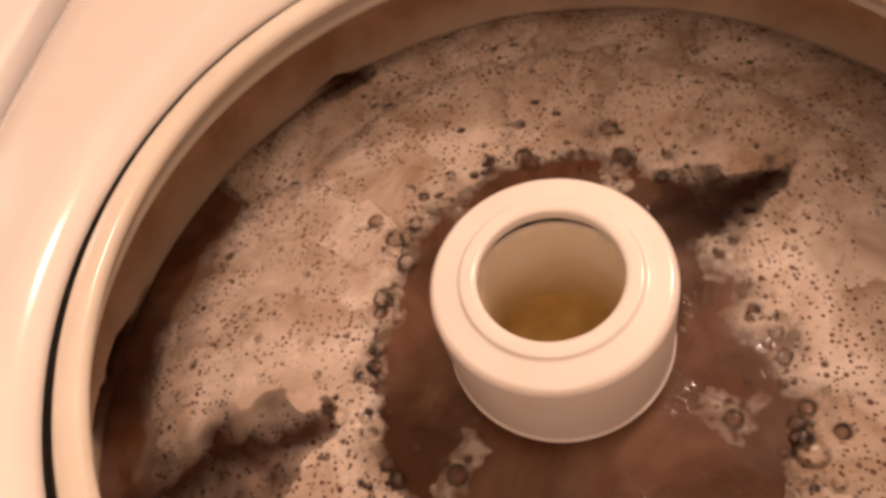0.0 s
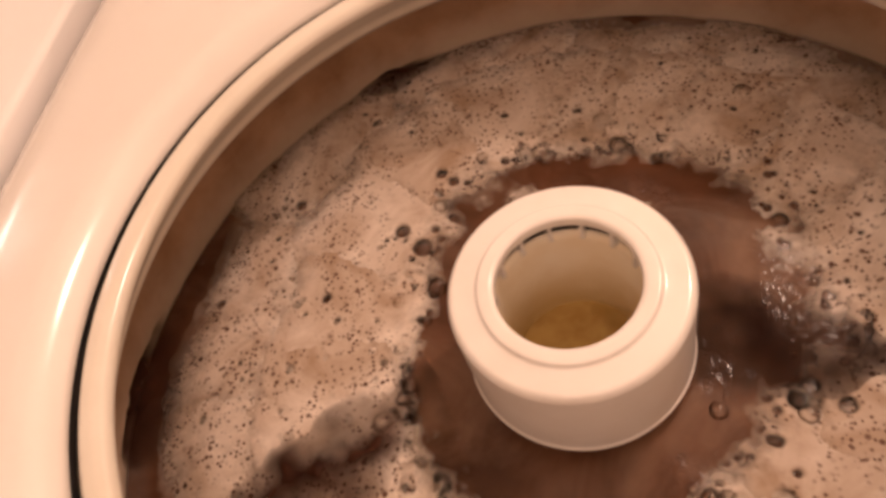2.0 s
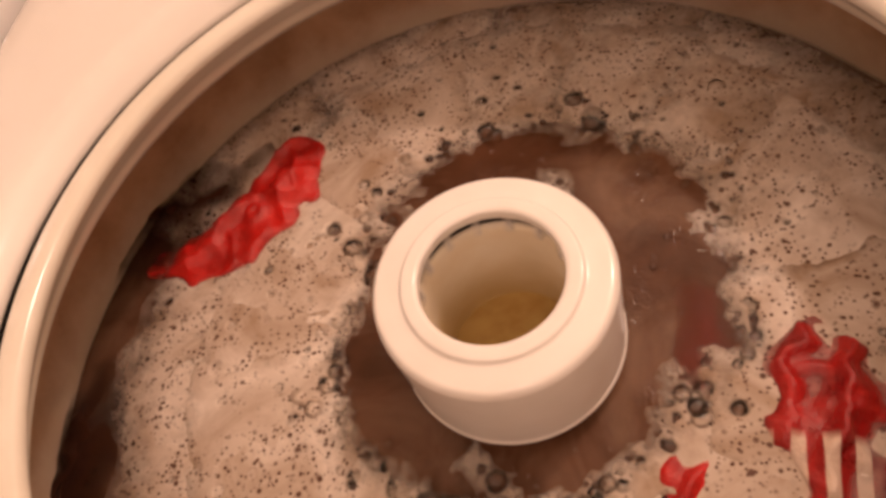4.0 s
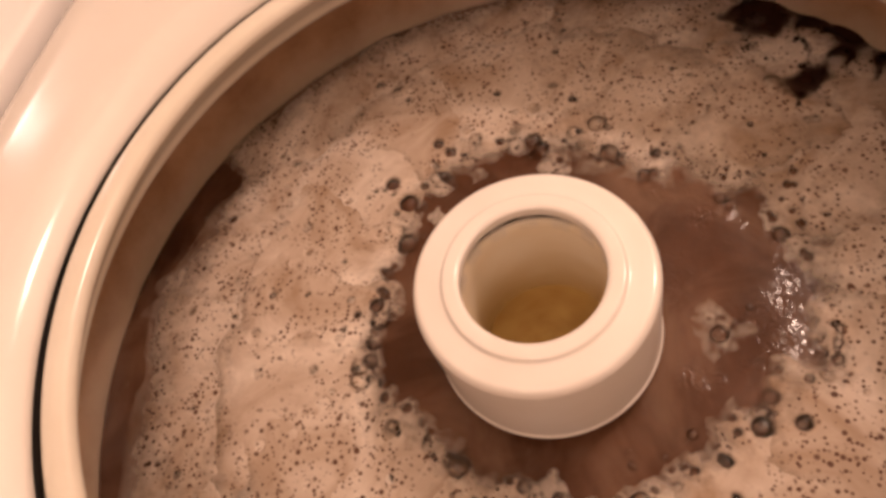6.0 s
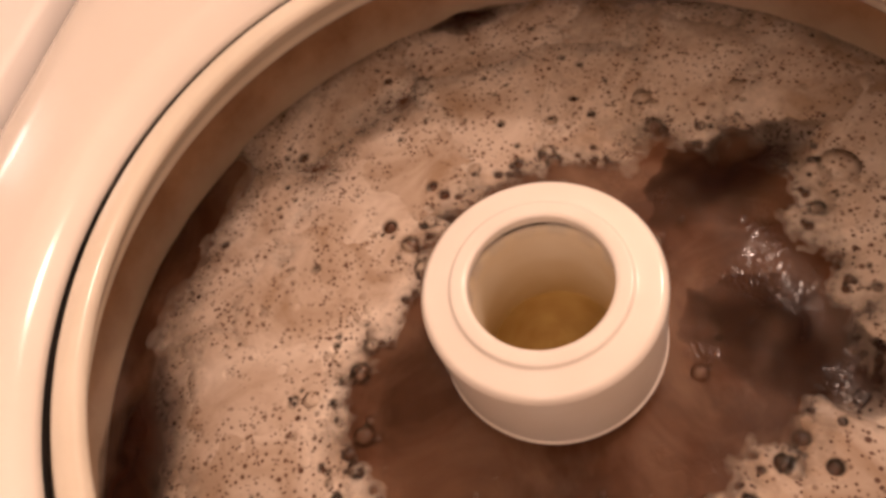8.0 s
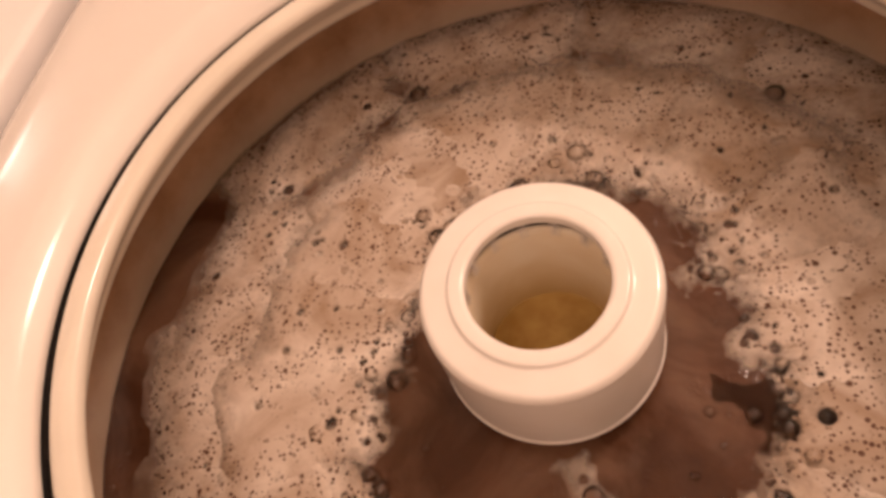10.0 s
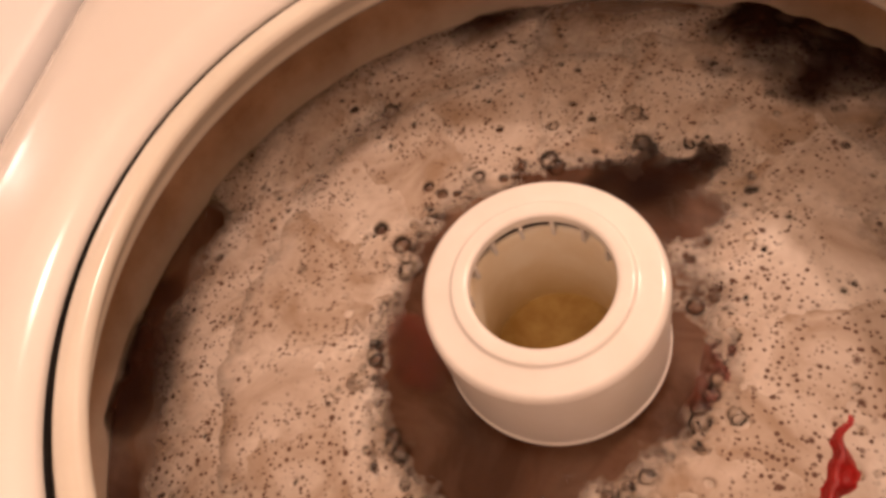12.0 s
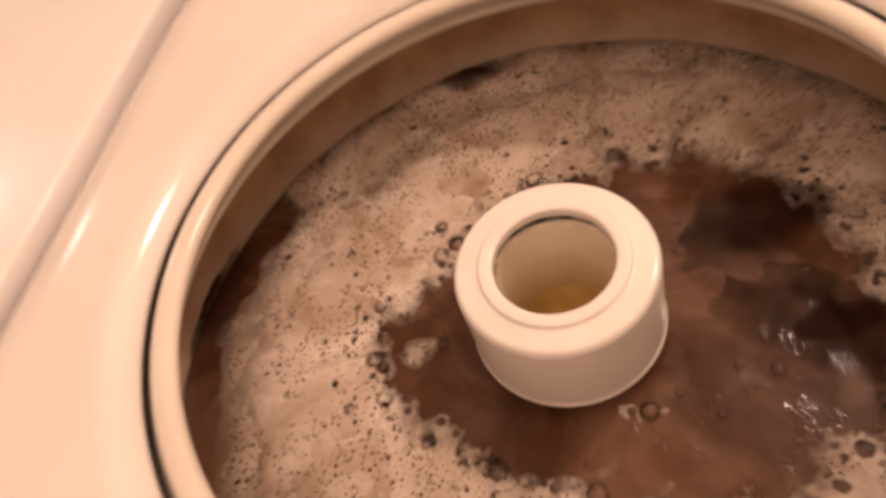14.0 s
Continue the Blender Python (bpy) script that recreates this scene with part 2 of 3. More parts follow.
def rounded(points, radius, n=4):
    """A polyline with its inner corners rounded."""
    out = [points[0]]
    for a, b, c in zip(points, points[1:], points[2:]):
        a, b, c = Vector(a), Vector(b), Vector(c)
        r = min(radius, (a - b).length * 0.45, (c - b).length * 0.45)
        p, q = b + (a - b).normalized() * r, b + (c - b).normalized() * r
        for i in range(n + 1):
            s = i / n
            out.append(tuple(p * (1 - s) ** 2 + b * 2 * s * (1 - s) + q * s * s))
    out.append(points[-1])
    return out


def box(bm, x0, y0, z0, x1, y1, z1):
    v = [bm.verts.new((x, y, z)) for z in (z0, z1) for y in (y0, y1) for x in (x0, x1)]
    for f in ((0, 2, 3, 1), (4, 5, 7, 6), (0, 1, 5, 4), (2, 6, 7, 3), (0, 4, 6, 2), (1, 3, 7, 5)):
        bm.faces.new([v[i] for i in f])
    return bm


def slab(name, size, material, label):
    ob = new(name, mesh_from(name, box(bmesh.new(), *size), material, False))
    return tagged(ob, label, kind="structure")


# ---- the room ----
slab("floor", (-1.3, -1.1, -0.06, 1.3, 0.9, 0), TILE_FLOOR, "brown vinyl floor of a small laundry room")
slab("ceiling", (-1.3, -1.1, 2.65, 1.3, 0.9, 2.71), WALL_PAINT, "plain painted ceiling of the laundry room")
slab("wall_north", (-1.3, 0.9, 0, 1.3, 0.98, 2.65), WALL_PAINT, "plain warm-painted wall behind the washing machine")
slab("wall_south", (-1.3, -1.18, 0, 1.3, -1.1, 2.65), WALL_PAINT, "plain warm-painted wall of the laundry room")
slab("wall_west", (-1.38, -1.18, 0, -1.3, 0.98, 2.65), WALL_PAINT, "plain warm-painted side wall of the laundry room")
slab("wall_east", (1.3, -1.18, 0, 1.38, 0.98, 2.65), WALL_PAINT, "plain warm-painted side wall of the laundry room")

# a white lamp on the wall beyond the dryer, seen only as a glint on its top
LAMP_GLASS = bpy.data.materials.new("lamp_glass")
LAMP_GLASS.use_nodes = True
_glow = LAMP_GLASS.node_tree.nodes["Principled BSDF"]
_glow.inputs["Emission Color"].default_value = (1.0, 0.86, 0.80, 1)
_glow.inputs["Emission Strength"].default_value = 14.0
wall_lamp = tagged(new("wall_lamp"), "small white glass lamp glowing on the painted wall", "lamp")
wall_lamp.matrix_basis = pose(-0.94, 0.90, 1.53, 90)
part("backplate", lathe([(0.0001, 0.0), (0.055, 0.0), (0.055, 0.012), (0.030, 0.022)], 40), DRYER_ENAMEL, wall_lamp)
part("globe", lathe([(0.030, 0.020), (0.050, 0.040), (0.056, 0.062), (0.048, 0.088), (0.026, 0.104), (0.0001, 0.110)], 40), LAMP_GLASS, wall_lamp, "glowing white glass globe")

# ---- the washing machine ----
washer = tagged(new("washing_machine"), "cream top-loading washing machine, open and washing, full of suds", "washing machine")
washer.matrix_basis = pose(0, 0, TOP)

EDGE_TURN = 160.4  # direction in which the deck's outer edge lies from the axis


def deck_plate():
    """The deck: a plate with the round tub opening, its rolled lip and an outer edge that rolls down."""
    bm = bmesh.new()
    steps = 160
    lip = rounded([(0.2420, 0.0290), (0.2250, 0.0305), (0.2218, 0.0330), (0.2222, 0.0370), (0.2275, 0.0432), (0.2335, 0.0478), (0.2390, 0.0500), (0.2460, 0.0504)], 0.004)
    rings = []
    for r, z in lip:
        rings.append([bm.verts.new((CX + r * math.cos(2 * math.pi * i / steps), CY + r * math.sin(2 * math.pi * i / steps), z)) for i in range(steps)])
    for u, z in rounded([(0.2540, 0.0505), (0.2700, 0.0502), (0.2830, 0.0500), (0.2980, 0.0472), (0.3240, 0.0310), (0.3340, 0.0210), (0.3345, -0.0200)], 0.012, 6):
        ring = []
        for i in range(steps):
            a = 2 * math.pi * i / steps
            # a rounded square about the machine's own directions
            b = a - radians(EDGE_TURN)
            c, s = abs(math.cos(b)), abs(math.sin(b))
            k = (c ** 9 + s ** 9) ** (-1 / 9)
            ring.append(bm.verts.new((u * k * math.cos(a), u * k * math.sin(a), z)))
        rings.append(ring)
    for a, b in zip(rings, rings[1:]):
        for i in range(steps):
            j = (i + 1) % steps
            bm.faces.new((a[i], a[j], b[j], b[i]))
    return bm


part("deck", deck_plate(), ENAMEL, washer, "cream enamelled deck with a rolled lip round the tub opening")
cabinet = part("cabinet", box(bmesh.new(), -0.330, -0.330, -TOP + 0.02, 0.330, 0.330, -0.44), ENAMEL, washer, smooth=False)
cabinet.rotation_euler = (0, 0, radians(EDGE_TURN - 180))
# outer tub wall; its near-black top reaches inward to paint the gap's shade
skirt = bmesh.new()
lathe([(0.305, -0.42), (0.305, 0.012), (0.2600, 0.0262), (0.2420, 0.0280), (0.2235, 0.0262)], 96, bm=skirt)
outer_tub_gap_shade = part("outer_tub_gap_shade", skirt, DARK, washer)
outer_tub_gap_shade.location = (CX, CY, 0)
for name, turn in (("front_panel", 0), ("side_panel", 90), ("back_panel", 180), ("side_panel", 270)):
    panel = part(name, box(bmesh.new(), -0.322, 0.322, -0.43, 0.322, 0.331, 0.000), ENAMEL, washer, smooth=False)
    panel.rotation_euler = (0, 0, radians(EDGE_TURN + turn))

# the appliance beside it
dryer = tagged(new("dryer"), "white enamelled clothes dryer standing close beside the washing machine", "dryer")
dryer.matrix_basis = pose(0, 0, TOP) @ pose(0, 0, 0, 0, 0, EDGE_TURN)


def rolled_top(x0, x1, y, z, r):
    bm = box(bmesh.new(), x0, -y, z - 0.05, x1, y, z)
    bmesh.ops.bevel(bm, geom=[e for e in bm.edges if all(v.co.z > z - 0.01 for v in e.verts)], offset=r, segments=5, affect="EDGES", profile=0.5)
    return bm


part("top_panel", rolled_top(0.3352, 1.02, 0.345, 0.0430, 0.005), DRYER_ENAMEL, dryer, "glossy white enamelled top")
part("cabinet", box(bmesh.new(), 0.345, -0.34, -TOP + 0.02, 1.016, 0.34, -0.0072), ENAMEL, dryer, smooth=False)
for name, x, y in (("foot", 0.40, 0.30), ("foot", 0.40, -0.30), ("foot", 0.98, 0.30), ("foot", 0.98, -0.30)):
    foot = part(name, lathe([(0.0001, -TOP), (0.02, -TOP), (0.02, -TOP + 0.02)], 16), DARK, dryer)
    foot.location = (x, y, 0)
for x, y in ((0.30, 0.30), (0.30, -0.30), (-0.30, 0.30), (-0.30, -0.30)):
    foot = part("foot", lathe([(0.0001, -TOP), (0.02, -TOP), (0.02, -TOP + 0.02)], 16), DARK, washer)
    foot.location = (x, y, 0)

# the basket with its balance ring
basket = part("basket", lathe(rounded([(0.2710, -0.0130), (0.2672, -0.0225), (0.2690, -0.0300), (0.2720, -0.20), (0.2600, -0.38), (0.05, -0.42)], 0.006), 144), BASKET, washer,
              "stained enamelled wash basket under the ring")
basket.location = (CX, CY, 0)
ring_profile = rounded([(0.2700, -0.0120), (0.2380, 0.0170), (0.2225, 0.0235), (0.2185, 0.0285), (0.2168, 0.0352), (0.2128, 0.0390), (0.2075, 0.0396), (0.2030, 0.0378), (0.2010, 0.0345),
                        (0.2016, 0.0310), (0.2178, 0.0125), (0.2205, 0.0050), (0.2330, -0.0060), (0.2600, -0.0210), (0.2680, -0.0230)], 0.005, 6)
ring = part("balance_ring", lathe(ring_profile, 160), PLASTIC, basket, "cream moulded balance ring")

# the agitator, which turns to and fro
agitator = part("agitator", lathe(rounded([(0.046, -0.060), (0.0525, -0.066), (0.0535, -0.09), (0.058, -0.20), (0.10, -0.33), (0.19, -0.375), (0.19, -0.39)], 0.01), 96),
                CAP_PLASTIC, washer, "ivory plastic agitator post")
cap_profile = rounded([(0.0362, -0.0085), (0.0342, -0.0070), (0.0342, -0.0012), (0.0360, 0.0), (0.0422, 0.0), (0.0432, -0.0022), (0.0500, -0.0026), (0.0556, -0.0029),
                       (0.0578, -0.0060), (0.0586, -0.0630), (0.0596, -0.0640), (0.0597, -0.0662), (0.0570, -0.0662), (0.0555, -0.0120), (0.0420, -0.0085)], 0.0022)
part("cap", lathe(cap_profile, 128, close=True), CAP_PLASTIC, agitator, "ivory plastic agitator cap with a stepped rim")
part("softener_cup", lathe(rounded([(0.0405, -0.0185), (0.0385, -0.0185), (0.0374, -0.022), (0.0366, -0.085), (0.0300, -0.118), (0.0001, -0.128)], 0.006), 72), CUP_PLASTIC, agitator,
     "yellow-stained cup inside the cap")
# a near-black band closes the slot, its shade painted in
part("rim_slot_shade", lathe([(0.0402, -0.0070), (0.0402, -0.0195)], 72), DARK, agitator, "near-black band painting the shade in the slot under the cap's rim")
CUP_WATER = surface("softener_water", (0.58, 0.40, 0.145), (0.44, 0.27, 0.085), rough=0.4, spec=0.1, scale=60, bump=0.15, bump_scale=60)
part("cup_water", lathe([(0.0362, -0.088), (0.0001, -0.088)], 48), CUP_WATER, agitator, "brownish softener left in the cup")
rib_mesh = mesh_from("rib", box(bmesh.new(), 0.0346, -0.0009, -0.0195, 0.0402, 0.0009, -0.0062), CAP_PLASTIC, False)
for k in range(14):
    rib = new("rib", rib_mesh)
    rib.parent = agitator
    rib.rotation_euler = (0, 0, 2 * math.pi * k / 14)

for turn in (-130, -43):
    notch = part("notch", box(bmesh.new(), 0.0515, -0.0030, -0.0760, 0.0548, 0.0030, -0.0685), DARK, agitator, "small dark notch under the cap", smooth=False)
    notch.rotation_euler = (0, 0, radians(turn))

# ---- the wash water ----


def water_sheet():
    bm = bmesh.new()
    n, rows_ = 120, 42
    rings = []
    for j in range(rows_ + 1):
        r = 0.0440 + 0.2245 * j / rows_
        ring_ = []
        for i in range(n):
            a = 2 * math.pi * i / n
            x, y = r * math.cos(a), r * math.sin(a)
            z = 0.0013 * noise.noise((x * 28, y * 28, 3)) + 0.0006 * noise.noise((x * 75, y * 75, 8))
            ring_.append(bm.verts.new((x, y, z)))
        rings.append(ring_)
    for a, b in zip(rings, rings[1:]):
        for i in range(n):
            j = (i + 1) % n
            bm.faces.new((a[i], a[j], b[j], b[i]))
    return bm


water = tagged(new("water", mesh_from("water", water_sheet(), WATER)), "murky brown wash water churning in the basket", kind="structure")

# ---- the suds ----


def raft_mesh(seed, length, near, far, step=0.0013, thick=0.0044, pits=15, ragged=0.011, big=4, soft_side=0.04):
    """Suds as a sheet of uneven height that dips under water at its rim and in its burst bubbles. It lies along +x from its inner edge."""
    rng = np.random.default_rng(seed)
    x0, x1, w = -0.02, length + 0.015, max(near, far) + 0.02
    xs, ys = np.arange(x0, x1, step), np.arange(-w, w, step)
    X, Y = np.meshgrid(xs, ys, indexing="ij")
    half = near + (far - near) * np.clip(X / length, 0, 1)
    edge = np.minimum(np.minimum(X, length - X), (half - np.abs(Y)))
    N = np.empty_like(X)
    M = np.empty_like(X)
    for i in range(X.shape[0]):
        for j in range(X.shape[1]):
            p = Vector((X[i, j], Y[i, j], seed * 1.37))
            N[i, j] = noise.noise(p * 38) + 0.5 * noise.noise(p * 95) + 0.3 * noise.noise(p * 230)
            M[i, j] = noise.noise(p * 55 + Vector((9, 4, 2))) * 0.6 + noise.noise(p * 160) * 0.25
    d = edge + ragged * N
    H = thick * (1 - np.exp(-np.clip(d, -0.02, 1) / 0.013)) + 0.0005 * M * np.clip(d / 0.01, 0, 1)
    fade = np.clip((length - X + 0.008 * M) / soft_side, 0, 1)
    H = H * fade - 0.0012 * (1 - fade)
    H = np.where(d < 0, np.maximum(d * 0.5, -0.006), H)
    knots = [(rng.uniform(0, length), rng.uniform(-1, 1) * near) for _ in range(5)]
    spots = []
    for n_pit in range(pits + big):
        if rng.random() < 0.65:
            kx, ky = knots[rng.integers(5)]
            px, py = kx + rng.normal(0, 0.012), ky + rng.normal(0, 0.012)
        else:
            px, py = rng.uniform(0, length), rng.uniform(-1, 1) * max(near, far)
        pr = min(0.0014 + rng.exponential(0.0005), 0.0030)
        if n_pit < pits:
            spots.append((px, py, pr))
        else:
            px, py, pr = rng.exponential(0.009) + 0.002, rng.uniform(-1, 1) * near, min(0.0017 + rng.exponential(0.0013), 0.0065)
            spots.append((px, py, pr))
        q = np.hypot(X - px, (Y - py)) / pr
        H = np.where(q < 1.15, np.minimum(H, -0.0025 + 0.0075 * np.clip(q - 0.35, 0, 1)), H)
    keep = H > -0.0055
    ids = np.full(X.shape, -1)
    cell = keep[:-1, :-1] | keep[1:, :-1] | keep[:-1, 1:] | keep[1:, 1:]
    verts, faces = [], []
    for i, j in zip(*np.nonzero(cell)):
        f = []
        for a, b in ((i, j), (i + 1, j), (i + 1, j + 1), (i, j + 1)):
            if ids[a, b] < 0:
                ids[a, b] = len(verts)
                verts.append((X[a, b], Y[a, b], H[a, b]))
            f.append(int(ids[a, b]))
        faces.append(f)
    me = bpy.data.meshes.new("suds")
    me.from_pydata(verts, [], faces)
    me.materials.append(FOAM)
    for f in me.polygons:
        f.use_smooth = True
    return me, spots


dome = bmesh.new()
bmesh.ops.create_uvsphere(dome, u_segments=14, v_segments=10, radius=1.0)
bmesh.ops.delete(dome, geom=[v for v in dome.verts if v.co.z < -0.3], context="VERTS")
DOME = mesh_from("bubble", dome, FILM)


def add_bubbles(raft, spots):
    for x, y, r in spots:
        b = new("bubble", DOME)
        b.parent = raft
        b.location, b.scale = (x, y, 0.0008), (r, r, r * 0.85)


SUDS_EDGE = {  # direction in degrees: (seconds, distance of the suds' inner edge from the axis in mm)
    0: [(0, 98), (0.5, 105), (1, 119), (1.5, 127), (2, 122), (2.5, 99), (3, 98), (3.5, 119), (4, 119), (6.5, 151), (7, 128), (7.5, 162), (8, 152), (10.5, 83), (11, 119), (11.5, 104), (12, 79), (12.5, 93), (13, 144), (13.5, 139), (14, 178)],
    18: [(0, 106), (0.5, 100), (1, 110), (1.5, 155), (2, 136), (2.5, 121), (3, 121), (3.5, 126), (4, 130), (6.5, 142), (7, 139), (7.5, 162), (8, 159), (10.5, 81), (11, 103), (11.5, 134), (12, 97), (12.5, 94), (13, 147), (13.5, 163), (14, 163)],
    36: [(0, 124), (0.5, 125), (1, 108), (1.5, 143), (2, 142), (2.5, 154), (3, 141), (3.5, 125), (4, 146), (6.5, 111), (7, 134), (7.5, 151), (8, 174), (10.5, 93), (11, 91), (11.5, 118), (12, 148), (12.5, 123), (13, 151), (13.5, 199), (14, 152)],
    54: [(0, 128), (0.5, 152), (1, 120), (1.5, 146), (2, 139), (2.5, 157), (3, 154), (3.5, 125), (4, 151), (6.5, 110), (7, 124), (7.5, 133), (8, 126), (10.5, 96), (11, 95), (11.5, 100), (12, 127), (12.5, 119), (13, 142), (13.5, 132), (14, 123)],
    72: [(0, 129), (0.5, 125), (1, 131), (1.5, 154), (2, 139), (2.5, 142), (3, 138), (3.5, 127), (4, 144), (6.5, 115), (7, 142), (7.5, 149), (8, 118), (10.5, 99), (11, 98), (11.5, 100), (12, 114), (12.5, 115), (13, 117), (13.5, 120), (14, 117)],
    90: [(0, 118), (0.5, 119), (1, 132), (1.5, 143), (2, 139), (2.5, 142), (3, 135), (3.5, 127), (4, 129), (6.5, 134), (7, 131), (7.5, 111), (8, 109), (10.5, 95), (11, 95), (11.5, 95), (12, 113), (12.5, 113), (13, 124), (13.5, 114), (14, 107)],
    108: [(0, 112), (0.5, 114), (1, 129), (1.5, 125), (2, 117), (2.5, 133), (3, 130), (3.5, 119), (4, 114), (6.5, 118), (7, 107), (7.5, 100), (8, 100), (10.5, 87), (11, 88), (11.5, 90), (12, 106), (12.5, 123), (13, 125), (13.5, 114), (14, 96)],
    126: [(0, 107), (0.5, 100), (1, 125), (1.5, 110), (2, 93), (2.5, 119), (3, 117), (3.5, 125), (4, 100), (6.5, 110), (7, 97), (7.5, 89), (8, 91), (10.5, 80), (11, 81), (11.5, 83), (12, 100), (12.5, 113), (13, 121), (13.5, 114), (14, 86)],
    144: [(0, 102), (0.5, 87), (1, 136), (1.5, 109), (2, 86), (2.5, 106), (3, 98), (3.5, 109), (4, 89), (6.5, 100), (7, 97), (7.5, 92), (8, 82), (10.5, 73), (11, 77), (11.5, 76), (12, 98), (12.5, 114), (13, 114), (13.5, 111), (14, 80)],
    162: [(0, 96), (0.5, 91), (1, 142), (1.5, 100), (2, 91), (2.5, 103), (3, 90), (3.5, 97), (4, 96), (6.5, 91), (7, 106), (7.5, 103), (8, 87), (10.5, 70), (11, 74), (11.5, 68), (12, 100), (12.5, 118), (13, 125), (13.5, 114), (14, 121)],
    180: [(0, 98), (0.5, 98), (1, 120), (1.5, 85), (2, 95), (2.5, 99), (3, 89), (3.5, 91), (4, 96), (6.5, 98), (7, 109), (7.5, 129), (8, 115), (10.5, 71), (11, 94), (11.5, 80), (12, 98), (12.5, 116), (13, 144), (13.5, 122), (14, 115)],
    198: [(0, 104), (0.5, 103), (1, 97), (1.5, 84), (2, 97), (2.5, 95), (3, 94), (3.5, 97), (4, 91), (6.5, 76), (7, 105), (7.5, 121), (8, 123), (10.5, 111), (11, 100), (11.5, 89), (12, 95), (12.5, 108), (13, 147), (13.5, 115), (14, 99)],
    216: [(0, 114), (0.5, 108), (1, 97), (1.5, 82), (2, 98), (2.5, 96), (3, 98), (3.5, 99), (4, 87), (6.5, 71), (7, 100), (7.5, 104), (8, 119), (10.5, 123), (11, 112), (11.5, 99), (12, 100), (12.5, 104), (13, 136), (13.5, 99), (14, 88)],
    234: [(0, 118), (0.5, 112), (1, 98), (1.5, 82), (2, 98), (2.5, 93), (3, 96), (3.5, 98), (4, 87), (6.5, 72), (7, 97), (7.5, 96), (8, 118), (10.5, 125), (11, 104), (11.5, 98), (12, 96), (12.5, 100), (13, 126), (13.5, 99), (14, 93)],
    252: [(0, 121), (0.5, 117), (1, 99), (1.5, 82), (2, 98), (2.5, 89), (3, 93), (3.5, 97), (4, 87), (6.5, 81), (7, 95), (7.5, 93), (8, 117), (10.5, 126), (11, 96), (11.5, 95), (12, 91), (12.5, 95), (13, 116), (13.5, 99), (14, 99)],
    270: [(0, 125), (0.5, 121), (1, 99), (1.5, 82), (2, 98), (2.5, 85), (3, 90), (3.5, 97), (4, 87), (6.5, 90), (7, 92), (7.5, 91), (8, 116), (10.5, 127), (11, 87), (11.5, 92), (12, 86), (12.5, 91), (13, 105), (13.5, 99), (14, 104)],
    288: [(0, 129), (0.5, 126), (1, 100), (1.5, 90), (2, 98), (2.5, 81), (3, 84), (3.5, 96), (4, 88), (6.5, 99), (7, 90), (7.5, 88), (8, 116), (10.5, 128), (11, 80), (11.5, 89), (12, 82), (12.5, 86), (13, 95), (13.5, 99), (14, 128)],
    306: [(0, 132), (0.5, 130), (1, 94), (1.5, 104), (2, 97), (2.5, 77), (3, 75), (3.5, 92), (4, 87), (6.5, 99), (7, 88), (7.5, 96), (8, 114), (10.5, 129), (11, 83), (11.5, 88), (12, 79), (12.5, 84), (13, 87), (13.5, 100), (14, 150)],
    324: [(0, 119), (0.5, 111), (1, 92), (1.5, 115), (2, 91), (2.5, 71), (3, 87), (3.5, 88), (4, 87), (6.5, 106), (7, 110), (7.5, 114), (8, 105), (10.5, 124), (11, 89), (11.5, 88), (12, 84), (12.5, 84), (13, 101), (13.5, 108), (14, 172)],
    342: [(0, 106), (0.5, 117), (1, 126), (1.5, 116), (2, 136), (2.5, 83), (3, 69), (3.5, 99), (4, 114), (6.5, 130), (7, 131), (7.5, 139), (8, 151), (10.5, 99), (11, 106), (11.5, 90), (12, 82), (12.5, 104), (13, 161), (13.5, 133), (14, 185)],
}

inner_suds, outer_suds = {}, []
for k, az in enumerate(SUDS_EDGE):
    me, spots = raft_mesh(10 + k, 0.125, 0.032, 0.074, pits=13, big=13, thick=0.0035 if 0 < az < 75 else 0.0044)
    ob = new("suds_raft", me)
    add_bubbles(ob, spots)
    inner_suds[az] = tagged(ob, "raft of beige soap suds with burst bubbles on brown water", "suds", "suds rafts")
for k in range(12):
    me, spots = raft_mesh(60 + k, 0.094, 0.066, 0.094, pits=15, big=3, soft_side=0.048, thick=0.0029 if k < 3 else 0.0038)
    ob = new("suds_raft", me)
    add_bubbles(ob, spots)
    outer_suds.append(tagged(ob, "thin beige soap suds against the basket wall", "suds", "suds rafts"))

wisps = []
for k in range(8):
    me, spots = raft_mesh(120 + k, 0.020 + 0.012 * (k % 3), 0.006 + 0.003 * (k % 2), 0.010, thick=0.0027, pits=3, ragged=0.016, big=2, soft_side=0.02)
    ob = new("suds_wisp", me)
    add_bubbles(ob, spots)
    wisps.append(tagged(ob, "thin torn wisp of suds adrift on the brown water", "suds", "suds wisps"))

# ---- the laundry ----


